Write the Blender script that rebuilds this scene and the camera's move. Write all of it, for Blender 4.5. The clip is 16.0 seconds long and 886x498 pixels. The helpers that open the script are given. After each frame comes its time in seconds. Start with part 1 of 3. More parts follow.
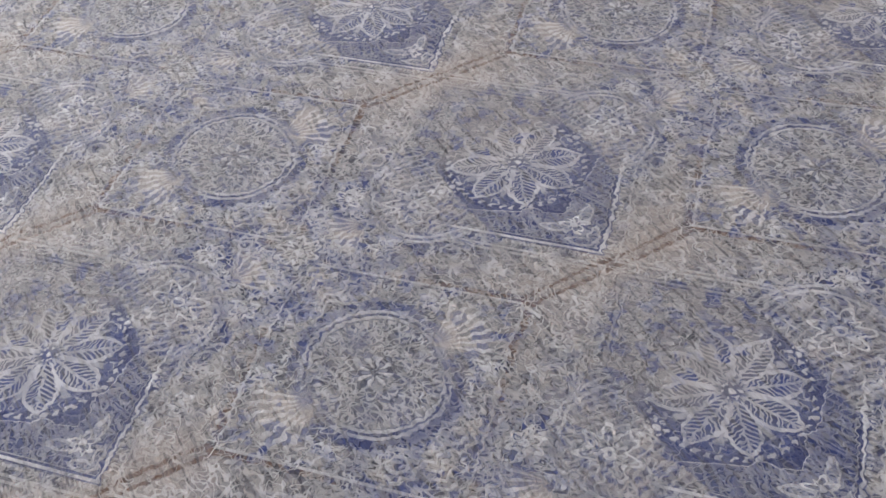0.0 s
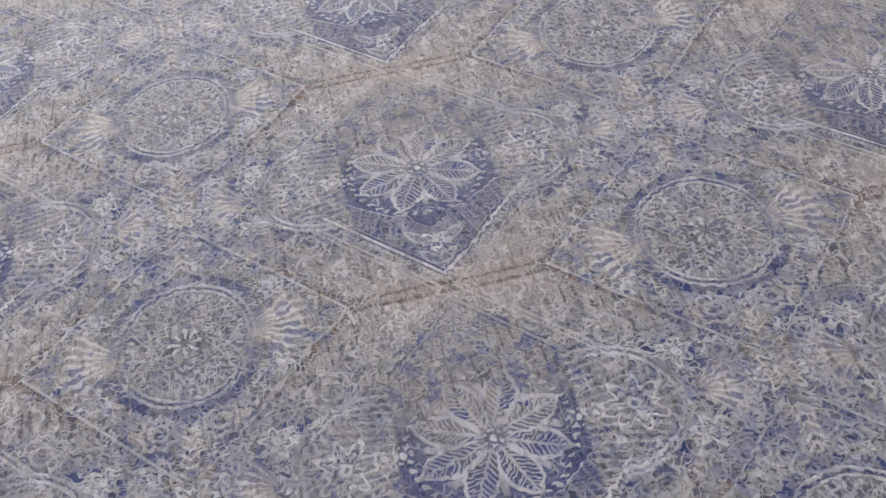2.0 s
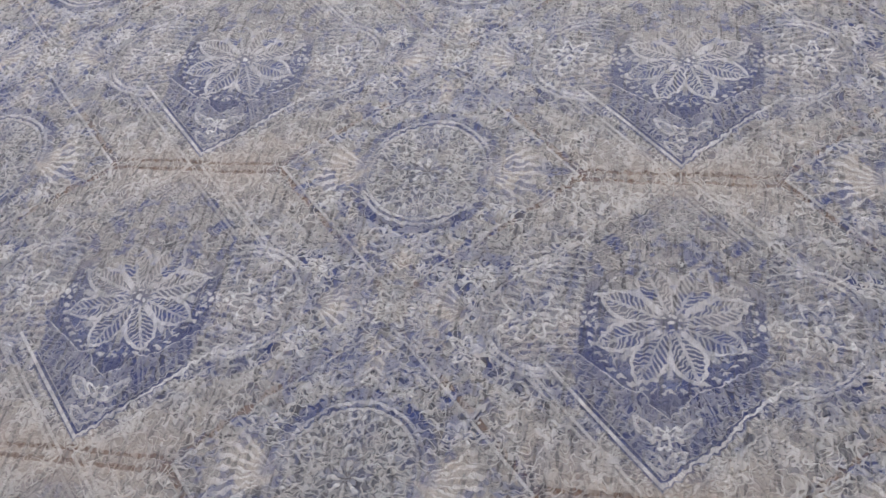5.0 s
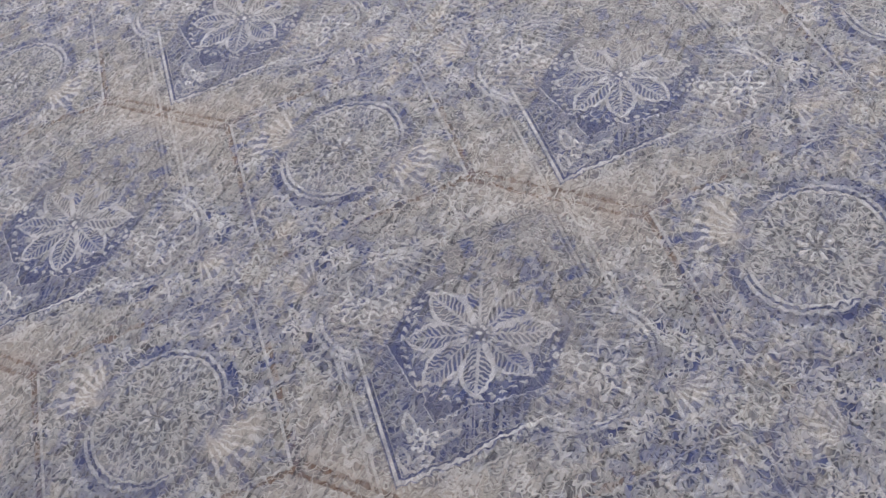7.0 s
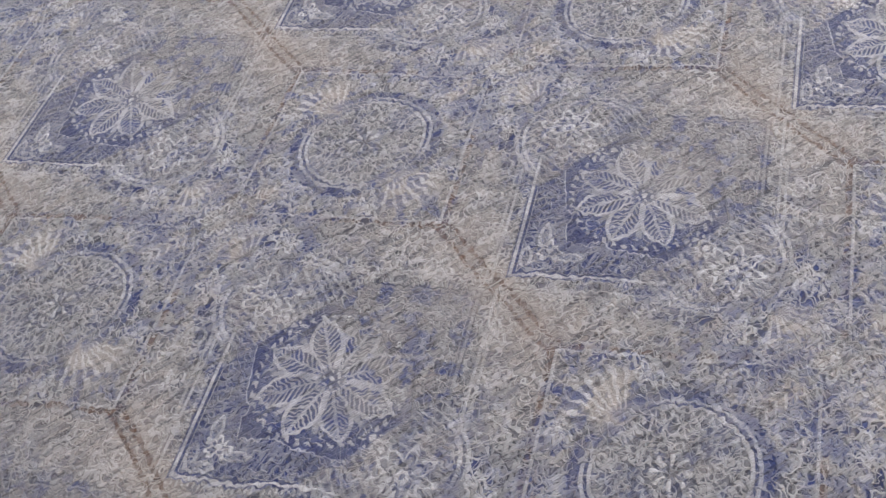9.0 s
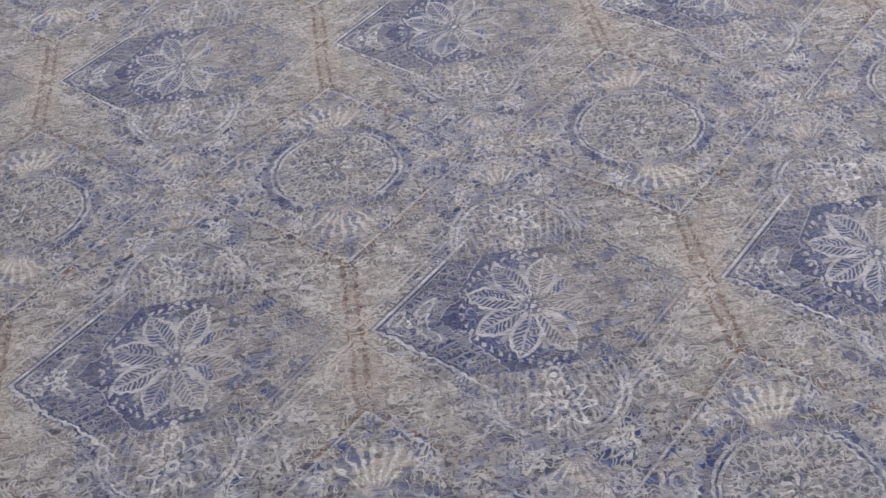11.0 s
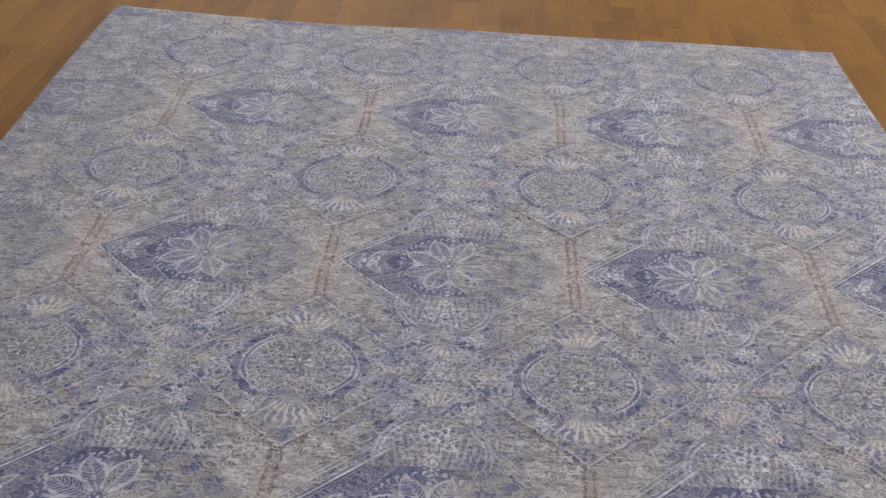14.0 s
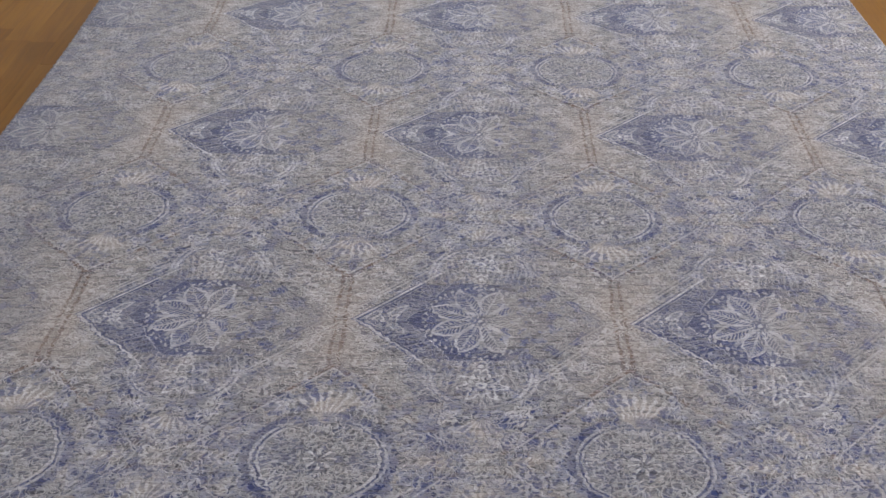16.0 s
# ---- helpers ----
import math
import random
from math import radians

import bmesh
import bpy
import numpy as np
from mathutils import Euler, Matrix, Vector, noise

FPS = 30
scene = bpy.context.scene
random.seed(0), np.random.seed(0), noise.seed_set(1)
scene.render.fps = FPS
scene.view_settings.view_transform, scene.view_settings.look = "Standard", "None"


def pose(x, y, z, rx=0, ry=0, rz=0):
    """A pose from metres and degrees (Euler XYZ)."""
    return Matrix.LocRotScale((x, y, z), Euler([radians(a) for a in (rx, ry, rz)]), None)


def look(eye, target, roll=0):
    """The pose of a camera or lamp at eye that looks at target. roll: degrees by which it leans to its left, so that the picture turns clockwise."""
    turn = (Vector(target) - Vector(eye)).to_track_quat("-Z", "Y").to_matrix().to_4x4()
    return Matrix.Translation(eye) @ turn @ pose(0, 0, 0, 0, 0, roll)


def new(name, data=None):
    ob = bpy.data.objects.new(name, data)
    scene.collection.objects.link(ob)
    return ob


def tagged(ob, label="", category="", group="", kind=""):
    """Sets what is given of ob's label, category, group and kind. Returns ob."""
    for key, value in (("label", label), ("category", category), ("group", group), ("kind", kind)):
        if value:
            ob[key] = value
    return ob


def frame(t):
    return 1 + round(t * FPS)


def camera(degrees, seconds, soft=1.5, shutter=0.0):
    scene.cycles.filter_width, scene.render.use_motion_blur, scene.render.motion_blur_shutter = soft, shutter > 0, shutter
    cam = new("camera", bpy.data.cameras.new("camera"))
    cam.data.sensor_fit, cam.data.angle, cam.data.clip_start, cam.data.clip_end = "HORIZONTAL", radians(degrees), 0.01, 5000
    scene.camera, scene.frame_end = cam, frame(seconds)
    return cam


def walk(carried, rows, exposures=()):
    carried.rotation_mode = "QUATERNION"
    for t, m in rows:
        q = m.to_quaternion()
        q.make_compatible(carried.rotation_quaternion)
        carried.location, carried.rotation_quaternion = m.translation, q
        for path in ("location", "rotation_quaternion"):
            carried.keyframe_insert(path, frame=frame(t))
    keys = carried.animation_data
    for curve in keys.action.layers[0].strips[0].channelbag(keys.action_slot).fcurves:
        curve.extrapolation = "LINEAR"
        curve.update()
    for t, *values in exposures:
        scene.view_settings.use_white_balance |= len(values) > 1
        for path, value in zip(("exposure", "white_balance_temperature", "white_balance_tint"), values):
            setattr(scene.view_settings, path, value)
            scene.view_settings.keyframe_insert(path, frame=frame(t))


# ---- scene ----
cam = camera(43.1, 16.0, shutter=0.12)
EAST_LAMP_WATTS, NORTH_WATTS = 540.0, 33.0
EXPOSURES = [(0.0, 0.05), (2.5, 0.12), (5.0, 0.24), (9.0, 0.26), (12.0, 0.06), (13.0, 0.0), (16.0, 0.0)]
PATH = [
    (0, (-0.812, 0.585, 1.027), (0.472, 0.001, -0.390), -5.5),
    (0.5, (-0.802, 0.455, 1.028), (0.494, 0.071, -0.446), -8.6),
    (1, (-0.897, 0.323, 1.028), (0.461, 0.068, -0.417), -7.7),
    (1.5, (-0.967, 0.204, 1.044), (0.417, 0.066, -0.394), -8.9),
    (2, (-0.958, 0.088, 1.024), (0.441, -0.043, -0.399), -8.4),
    (2.5, (-0.936, -0.015, 1.021), (0.470, -0.035, -0.401), -9.4),
    (3, (-0.996, -0.153, 1.017), (0.373, -0.029, -0.436), -11.2),
    (3.5, (-1.061, -0.280, 1.018), (0.292, -0.052, -0.437), -10.6),
    (4, (-1.019, -0.388, 1.019), (0.300, -0.091, -0.456), -10.8),
    (4.5, (-0.983, -0.508, 1.028), (0.309, -0.168, -0.462), -11.6),
    (5, (-1.040, -0.681, 1.030), (0.237, -0.236, -0.449), -12.1),
    (7.5, (-0.777, -1.257, 1.055), (0.146, -0.267, -0.426), -19.9),
    (8, (-0.663, -1.312, 1.033), (0.149, -0.231, -0.446), -18.9),
    (8.5, (-0.523, -1.345, 1.036), (0.142, -0.195, -0.461), -16.0),
    (9, (-0.414, -1.444, 1.056), (0.107, -0.204, -0.424), -12.5),
    (11.5, (0.130, -1.614, 1.099), (0.179, -0.143, -0.239), -3.6),
    (12, (0.230, -1.573, 1.120), (0.221, 0.002, -0.100), -1.7),
    (12.5, (0.283, -1.534, 1.115), (0.261, 0.097, -0.031), 0.1),
    (13, (0.357, -1.594, 1.125), (0.233, 0.065, 0.023), 0.1),
    (13.5, (0.339, -1.674, 1.140), (0.162, 0.009, 0.075), 0.3),
    (14, (0.249, -1.777, 1.140), (0.193, -0.072, 0.090), 2.4),
    (14.5, (0.181, -1.882, 1.148), (0.209, -0.205, 0.053), 3.0),
    (15, (0.201, -2.001, 1.153), (0.178, -0.315, 0.071), 1.6),
    (15.5, (0.208, -2.107, 1.142), (0.166, -0.427, 0.057), 1.0),
    (16, (0.174, -2.129, 1.135), (0.138, -0.468, 0.026), 0.3),
]
walk(cam, [(t, look(eye, target, roll)) for t, eye, target, roll in PATH], EXPOSURES)


# ---------------------------------------------------------------- world and light
world = bpy.data.worlds.new("sky")
scene.world = world
world.use_nodes = True
wn = world.node_tree
sky = wn.nodes.new("ShaderNodeTexSky")
sky.sky_type, sky.sun_disc = "NISHITA", False
sky.sun_elevation, sky.sun_rotation = radians(35), radians(150)
back = wn.nodes["Background"]
back.inputs["Strength"].default_value = 0.1
wn.links.new(sky.outputs["Color"], back.inputs["Color"])

WY0, WY1, WZ0, WZ1 = -0.4, 2.6, 0.75, 2.25         # opening of the assumed, unseen window in the east wall
WX0, WX1 = -1.85, 0.45                              # and the one in the north wall
ROOM = (-3.0, 8.0, -3.4, 4.2, 2.55)               # x0 x1 y0 y1 height


def area_lamp(name, place, target, sx, sy, watts, colour):
    data = bpy.data.lights.new(name, "AREA")
    data.shape, data.size, data.size_y, data.energy, data.color = "RECTANGLE", sx, sy, watts, colour
    ob = new(name, data)
    ob.matrix_world = look(place, target)
    return ob


# east lamp: added source out of view, set to balance brightness across the rug
area_lamp("assumed_daylight", (8.06, 1.1, 1.5), (0.0, 1.1, 1.0), 2.9, 1.4, EAST_LAMP_WATTS, (0.95, 0.97, 1.0))
area_lamp("assumed_daylight", (-0.7, 4.26, 1.5), (-0.7, 0.0, 1.0), 2.2, 1.4, NORTH_WATTS, (0.95, 0.97, 1.0))


# ---------------------------------------------------------------- node arithmetic
class Val:
    """A number in a node tree, with arithmetic that adds Math nodes."""
    tree = None

    def __init__(self, out):
        self.out = out

    @staticmethod
    def math(op, *args):
        node = Val.tree.nodes.new("ShaderNodeMath")
        node.operation = op
        for n, a in enumerate(args):
            if isinstance(a, Val):
                Val.tree.links.new(a.out, node.inputs[n])
            else:
                node.inputs[n].default_value = float(a)
        return Val(node.outputs[0])

    def __add__(self, o): return Val.math("ADD", self, o)
    def __radd__(self, o): return Val.math("ADD", o, self)
    def __sub__(self, o): return Val.math("SUBTRACT", self, o)
    def __rsub__(self, o): return Val.math("SUBTRACT", o, self)
    def __mul__(self, o): return Val.math("MULTIPLY", self, o)
    def __rmul__(self, o): return Val.math("MULTIPLY", o, self)
    def __truediv__(self, o): return Val.math("DIVIDE", self, o)


class NodeOps:
    """The operations of the pattern on node values."""
    ab = staticmethod(lambda a: Val.math("ABSOLUTE", a))
    mx = staticmethod(lambda a, b: Val.math("MAXIMUM", a, b))
    mn = staticmethod(lambda a, b: Val.math("MINIMUM", a, b))
    sq = staticmethod(lambda a: Val.math("SQRT", a))
    sin = staticmethod(lambda a: Val.math("SINE", a))
    atan = staticmethod(lambda a, b: Val.math("ARCTAN2", a, b))
    wrap = staticmethod(lambda a, lo, hi: Val.math("WRAP", a, hi, lo))

    @staticmethod
    def step(lo, hi, a):
        node = Val.tree.nodes.new("ShaderNodeMapRange")
        node.interpolation_type = "SMOOTHSTEP"
        Val.tree.links.new(a.out, node.inputs["Value"])
        node.inputs["From Min"].default_value, node.inputs["From Max"].default_value = lo, hi
        return Val(node.outputs["Result"])


class ArrayOps:
    """The same operations on arrays, for the relief of the mesh."""
    ab, mx, mn, sin, atan = np.abs, np.maximum, np.minimum, np.sin, np.arctan2
    sq = staticmethod(lambda a: np.sqrt(np.maximum(a, 0)))
    wrap = staticmethod(lambda a, lo, hi: (a - lo) % (hi - lo) + lo)

    @staticmethod
    def step(lo, hi, a):
        t = np.clip((a - lo) / (hi - lo), 0, 1)
        return t * t * (3 - 2 * t)


# ---------------------------------------------------------------- the woven pattern
REPEAT, HALF = 0.46, 0.712       # metres of one repeat along the rows; half the row distance in repeats
SLOPE = 0.95


def fold(k, x, y):
    """Metres to the folded repeat: p from the flower's axis, q from its row, and the side s."""
    s = k.wrap(x * (1 / REPEAT) - 0.445, -0.5, 0.5)
    p = k.ab(s)
    q = k.ab(k.wrap(y * (1 / REPEAT), -HALF, HALF))
    return p, q, s


def pattern(k, p, q):
    """The drawn motifs: light lines, dark lines, and the zones by which they are coloured."""
    def line(d, w):
        return 1 - k.step(w * 0.50, w * 0.90, k.ab(d))

    def between(a, lo, hi, soft):
        return k.step(lo - soft, lo + soft, a) * (1 - k.step(hi - soft, hi + soft, a))

    norm = 1 / math.sqrt(1 + SLOPE ** 2)
    e = (p * SLOPE + q) * norm                   # distance across the diagonal lines
    g = (p * SLOPE - q) * norm                   # along them
    rim = 0.441 * norm
    kite = 0.735 * norm
    r = k.sq(p * p + q * q)                      # from the flower
    ro = k.sq((p - 0.5) * (p - 0.5) + (q - HALF) * (q - HALF) * 1.23)   # from the oval
    rm = k.sq(p * p + (q - 0.293) * (q - 0.293)) # from the half-hidden medallion
    inside = 1 - k.step(rim - 0.004, rim + 0.004, e)
    arch = k.sq(p * p * 0.10 + q * q)            # the diamond's side corners are cut by an arch
    inside = inside * (1 - k.step(0.216, 0.230, arch))
    tip = k.step(0.10, 0.16, p)
    # diamond outline: one solid edge, a beaded one and two thin ones
    beads = k.step(-0.2, 0.5, k.sin(g * 420))
    edge = line(e - (rim - 0.008), 0.0066) * tip * 0.85
    edge = k.mx(edge, line(e - (rim + 0.010), 0.0080) * tip * beads * 0.65)
    light = line(e - (rim + 0.036), 0.006) * tip * 0.6
    light = k.mx(light, line(e - (rim + 0.052), 0.006) * tip * 0.5)
    # eight ribbed petals
    a = k.atan(q, p)
    petals = None
    for centre in (math.radians(23), math.radians(67)):
        c, s = math.cos(centre), math.sin(centre)
        along, across = p * c + q * s, k.ab(q * c - p * s)
        t = along * (1 / 0.188)
        half = k.mx(t * (1.03 - t), 0.0) * (0.5 + t * 0.75) * 0.168
        d = across - half
        body = (1 - k.step(-0.002, 0.004, d)) * k.step(0.10, 0.2, t)
        ribs = k.step(0.0, 0.5, k.sin((along - across * 0.8) * 420)) * 0.72
        one = k.mx(line(d, 0.0085) * between(t, 0.16, 1.06, 0.05), body * k.mx(ribs, line(across, 0.006) * 0.8))
        petals = one if petals is None else k.mx(petals, one)
    light = k.mx(light, petals * 0.72)
    light = k.mx(light, line(k.sin(a * 4 + 0.0) * 0.5, 0.16) * between(r, 0.115, 0.165, 0.008) * 0.5)
    light = k.mx(light, (1 - k.step(0.006, 0.011, r)) * 0.9)
    light = k.mx(light, line(r - 0.022, 0.006) * k.step(-0.2, 0.4, k.sin(a * 8)) * 0.7)
    fringe = k.step(-0.1, 0.5, k.sin(a * 44 + k.sin(r * 300) * 0.8)) * between(r, 0.192, 0.208, 0.003)
    light = k.mx(light, fringe * inside * 0.65)
    # wings between the flower and the tip
    chevron = p + q * 0.72 - 0.262
    tipzone = k.step(0.0, 0.008, chevron) * (1 - k.step(rim - 0.026, rim - 0.018, e))
    wing = k.sq((p - 0.232) * (p - 0.232) + (q - 0.085) * (q - 0.085))
    tipzone = k.mx(tipzone, (1 - k.step(0.034, 0.042, wing)) * (1 - k.step(rim - 0.026, rim - 0.018, e)))
    light = k.mx(light, line(tipzone - 0.5, 0.42) * inside * 0.55)
    dt = k.sq((p - 0.322) * (p - 0.322) + q * q)
    at = k.atan(q, p - 0.322)
    light = k.mx(light, line(dt - 0.026 - k.sin(at * 6) * 0.010, 0.009) * 0.9)
    light = k.mx(light, (1 - k.step(0.008, 0.014, dt)) * 0.9)
    for lp, lq, turn in ((0.300, 0.050, -0.75), (0.388, 0.020, -0.76)):
        c, sn = math.cos(turn), math.sin(turn)
        la, lc = (p - lp) * c + (q - lq) * sn, k.ab((q - lq) * c - (p - lp) * sn)
        leaf = lc - (0.0016 - la * la) * 8.5
        light = k.mx(light, line(leaf, 0.007) * (1 - k.step(0.044, 0.050, k.ab(la))) * inside * 0.65)
        light = k.mx(light, (1 - k.step(-0.002, 0.003, leaf)) * k.step(0.1, 0.6, k.sin((la - lc) * 420)) * inside * 0.45)
    light = k.mx(light, k.step(0.2, 0.7, k.sin((g - e * 0.4) * 230)) * tipzone * 0.3)
    # the medallion's double ring, below the diamond
    out = k.mx(k.step(rim + 0.0, rim + 0.03, e), k.step(0.220, 0.234, arch))
    arcs = out * k.step(0.235, 0.30, q) * (1 - k.step(0.40, 0.47, q) * 0.6)
    light = k.mx(light, line(rm - 0.168, 0.0075) * arcs * 0.75)
    light = k.mx(light, line(rm - 0.187, 0.0075) * arcs * 0.68)
    leaves = k.step(0.0, 0.8, k.sin((g * 1.0 - k.ab(e - rim - 0.03) * 0.7) * 220))
    light = k.mx(light, leaves * (1 - k.step(rim + 0.045, rim + 0.06, e)) * k.step(0.216, 0.230, arch) * (1 - k.step(0.20, 0.26, p)) * 0.5)
    for dot in (0.213, 0.254):
        rd = k.sq(p * p + (q - dot) * (q - dot))
        light = k.mx(light, (1 - k.step(0.006, 0.013, rd)) * 0.9)
        light = k.mx(light, line(rd - 0.024, 0.006) * k.step(0.0, 0.5, k.sin(k.atan(q - dot, p) * 8)) * 0.7)
    # the oval's double ring and its small star
    ao = k.atan((q - HALF) * 1.11, p - 0.5)
    flank = 0.36 + k.step(0.05, 0.15, k.ab(p - 0.5)) * 0.34
    light = k.mx(light, line(ro - 0.188, 0.0075) * flank)
    light = k.mx(light, line(ro - 0.207, 0.0075) * flank * 0.92)
    light = k.mx(light, k.step(0.0, 0.6, k.sin(ao * 8 + 1.57)) * between(ro, 0.016, 0.052, 0.004) * 0.85)
    light = k.mx(light, line(ro - 0.078 - k.sin(ao * 12) * 0.012, 0.008) * 0.62)
    light = k.mx(light, line(ro - 0.116 - k.sin(ao * 20) * 0.012, 0.008) * 0.58)
    light = k.mx(light, line(ro - 0.145 + k.sin(ao * 20) * 0.014, 0.008) * 0.55)
    light = k.mx(light, k.step(0.1, 0.7, k.sin(ao * 44)) * between(ro, 0.156, 0.180, 0.004) * 0.6)
    # a leafy flower in the medallion
    def bloom(cp, cq, size, count, weight):
        d = k.sq((p - cp) * (p - cp) + (q - cq) * (q - cq))
        t = k.atan(q - cq, p - cp)
        lobes = k.sin(t * count)
        out_line = line(d - size * 0.78 - lobes * (size * 0.22), 0.010)
        veins = k.step(0.2, 0.8, lobes) * between(d, size * 0.28, size * 0.62, size * 0.05)
        heart = line(d - size * 0.16, 0.008)
        return k.mx(k.mx(out_line, veins * 0.8), heart) * weight

    light = k.mx(light, bloom(0.0, 0.352, 0.082, 8, 0.85) * out)
    light = k.mx(light, bloom(0.0, HALF, 0.062, 8, 0.8))
    light = k.mx(light, bloom(0.412, 0.135, 0.040, 5, 0.6))
    light = k.mx(light, bloom(0.335, 0.250, 0.036, 5, 0.6))
    light = k.mx(light, bloom(0.120, 0.500, 0.042, 6, 0.75))
    light = k.mx(light, bloom(0.365, 0.470, 0.034, 6, 0.7))
    light = k.mx(light, bloom(0.035, 0.625, 0.030, 5, 0.6))
    spray = k.step(0.0, 0.7, k.sin((p - k.ab(q - HALF) * 0.9) * 210)) * between(p, 0.07, 0.25, 0.01)
    light = k.mx(light, spray * (1 - k.step(0.022, 0.034, k.ab(q - HALF))) * 0.7)
    # lotus fans beside the oval and over the medallion
    fan1 = k.sq((p - 0.5) * (p - 0.5) + (q - 0.548) * (q - 0.548))
    af1 = k.atan(p - 0.5, 0.548 - q)
    up1 = 1 - k.step(0.70, 1.05, k.ab(af1))
    rays1 = k.step(-0.1, 0.6, k.sin(af1 * 27 + 1.57 + k.sin(fan1 * 150) * 0.5)) * between(fan1, 0.045, 0.165, 0.03) * up1
    fan2 = k.sq(p * p + (q - 0.505) * (q - 0.505))
    af2 = k.atan(p, q - 0.505)
    up2 = 1 - k.step(0.80, 1.15, k.ab(af2))
    rays2 = k.step(-0.1, 0.6, k.sin(af2 * 21 + 1.57)) * between(fan2, 0.025, 0.11, 0.025) * up2
    body = k.mx(between(fan1, 0.02, 0.165, 0.03) * up1, between(fan2, 0.02, 0.11, 0.025) * up2)
    light = k.mx(light, k.mx(k.mx(rays1 * 0.80, rays2 * 0.72), body * 0.22))
    # rosettes either side of the kite line
    for cp, cq, size in ((0.232, 0.352, 0.054), (0.228, 0.634, 0.046), (0.098, 0.600, 0.034)):
        rr = k.sq((p - cp) * (p - cp) + (q - cq) * (q - cq))
        ar = k.atan(q - cq, p - cp)
        light = k.mx(light, line(rr - size - k.sin(ar * 7) * 0.006, 0.008) * 0.55)
        light = k.mx(light, line(rr - size * 0.5, 0.008) * 0.5)
    # the kite's light and dark line, and the runged stripe through the crossing
    cornered = k.step(0.04, 0.08, p)
    light = k.mx(light, line(e - (kite + 0.013), 0.006) * cornered * 0.6)
    dark = line(e - kite, 0.0120) * cornered * (0.7 + 0.3 * k.step(0.28, 0.46, p))
    stripe = 1 - k.step(0.26, 0.29, q)
    pc = 0.5 - p
    dark = k.mx(dark, line(pc - 0.0165, 0.0090) * stripe * (0.66 + k.step(-0.2, 0.6, k.sin(q * 150)) * 0.34))
    rungs = k.step(0.1, 0.6, k.sin(q * 190))
    dark = k.mx(dark, rungs * (1 - k.step(0.034, 0.046, pc)) * stripe * 0.22)
    light = k.mx(light, rungs * between(pc, 0.026, 0.046, 0.004) * stripe * 0.4)
    zones = dict(
        inside=inside, e=e, rim=rim, kite=kite, out=out,
        flower=1 - k.step(0.13, 0.2, r),
        edge=edge, ring=between(ro, 0.17, 0.24, 0.012), ringside=between(ro, 0.190, 0.245, 0.008) * k.step(0.06, 0.16, pc), oval=1 - k.step(0.19, 0.2, ro),
        medallion=(1 - k.step(0.16, 0.2, rm)) * out, mring=between(rm, 0.15, 0.2, 0.012) * arcs,
        fan=k.mx((1 - k.step(0.11, 0.19, fan1)) * up1, (1 - k.step(0.07, 0.13, fan2)) * up2),
        cross=(1 - k.step(0.015, 0.19, pc)) * (1 - k.step(0.16, 0.36, q)),
        band=between(e, rim + 0.03, kite - 0.01, 0.03) * k.step(0.16, 0.34, p),
        tipzone=tipzone,
        tipstrip=between(e, rim - 0.034, rim - 0.014, 0.004) * k.step(0.12, 0.18, p) * inside,
        flank=k.step(0.06, 0.14, pc),
        halo=k.step(0.180, 0.194, r - k.sin(a * 8 + 1.57) * 0.008) * (1 - tipzone) * inside,
        crescent=k.mx(between(ro, 0.213, 0.238, 0.006), between(ro, 0.186, 0.203, 0.004)) * k.step(0.08, 0.17, pc) * 0.72,
        mcrescent=between(rm, 0.193, 0.240, 0.009) * k.step(0.09, 0.15, p) * out * k.step(0.20, 0.26, q) * (1 - k.step(0.40, 0.46, q)),
        glow=1 - k.step(0.02, 0.09, k.sq((p - 0.15) * (p - 0.15) + (q - HALF) * (q - HALF) * 2.5)),
        cluster=1 - k.step(0.10, 0.22, k.sq((p - 0.14) * (p - 0.14) + (q - 0.6) * (q - 0.6) * 1.5)),
    )
    return light, dark, zones


# ---------------------------------------------------------------- materials
def material(name):
    m = bpy.data.materials.new(name)
    m.use_nodes = True
    return m, m.node_tree, m.node_tree.nodes["Principled BSDF"]


def combine(tree, x, y, z=0.0):
    node = tree.nodes.new("ShaderNodeCombineXYZ")
    for n, a in enumerate((x, y, z)):
        if isinstance(a, Val):
            tree.links.new(a.out, node.inputs[n])
        else:
            node.inputs[n].default_value = a
    return node.outputs[0]


def noise_at(tree, vector, scale, detail=2.0, rough=0.5, distort=0.0):
    node = tree.nodes.new("ShaderNodeTexNoise")
    node.inputs["Scale"].default_value, node.inputs["Detail"].default_value = scale, detail
    node.inputs["Roughness"].default_value, node.inputs["Distortion"].default_value = rough, distort
    if vector is not None:
        tree.links.new(vector, node.inputs["Vector"])
    return Val(node.outputs["Fac"])


def blend(tree, fac, a, b):
    node = tree.nodes.new("ShaderNodeMix")
    node.data_type = "RGBA"
    node.clamp_factor = True
    for key, value in ((0, fac), (6, a), (7, b)):
        if isinstance(value, Val):
            tree.links.new(value.out, node.inputs[key])
        elif isinstance(value, tuple):
            node.inputs[key].default_value = (*value, 1)
        elif isinstance(value, float):
            node.inputs[key].default_value = value
        else:
            tree.links.new(value, node.inputs[key])
    return node.outputs[2]


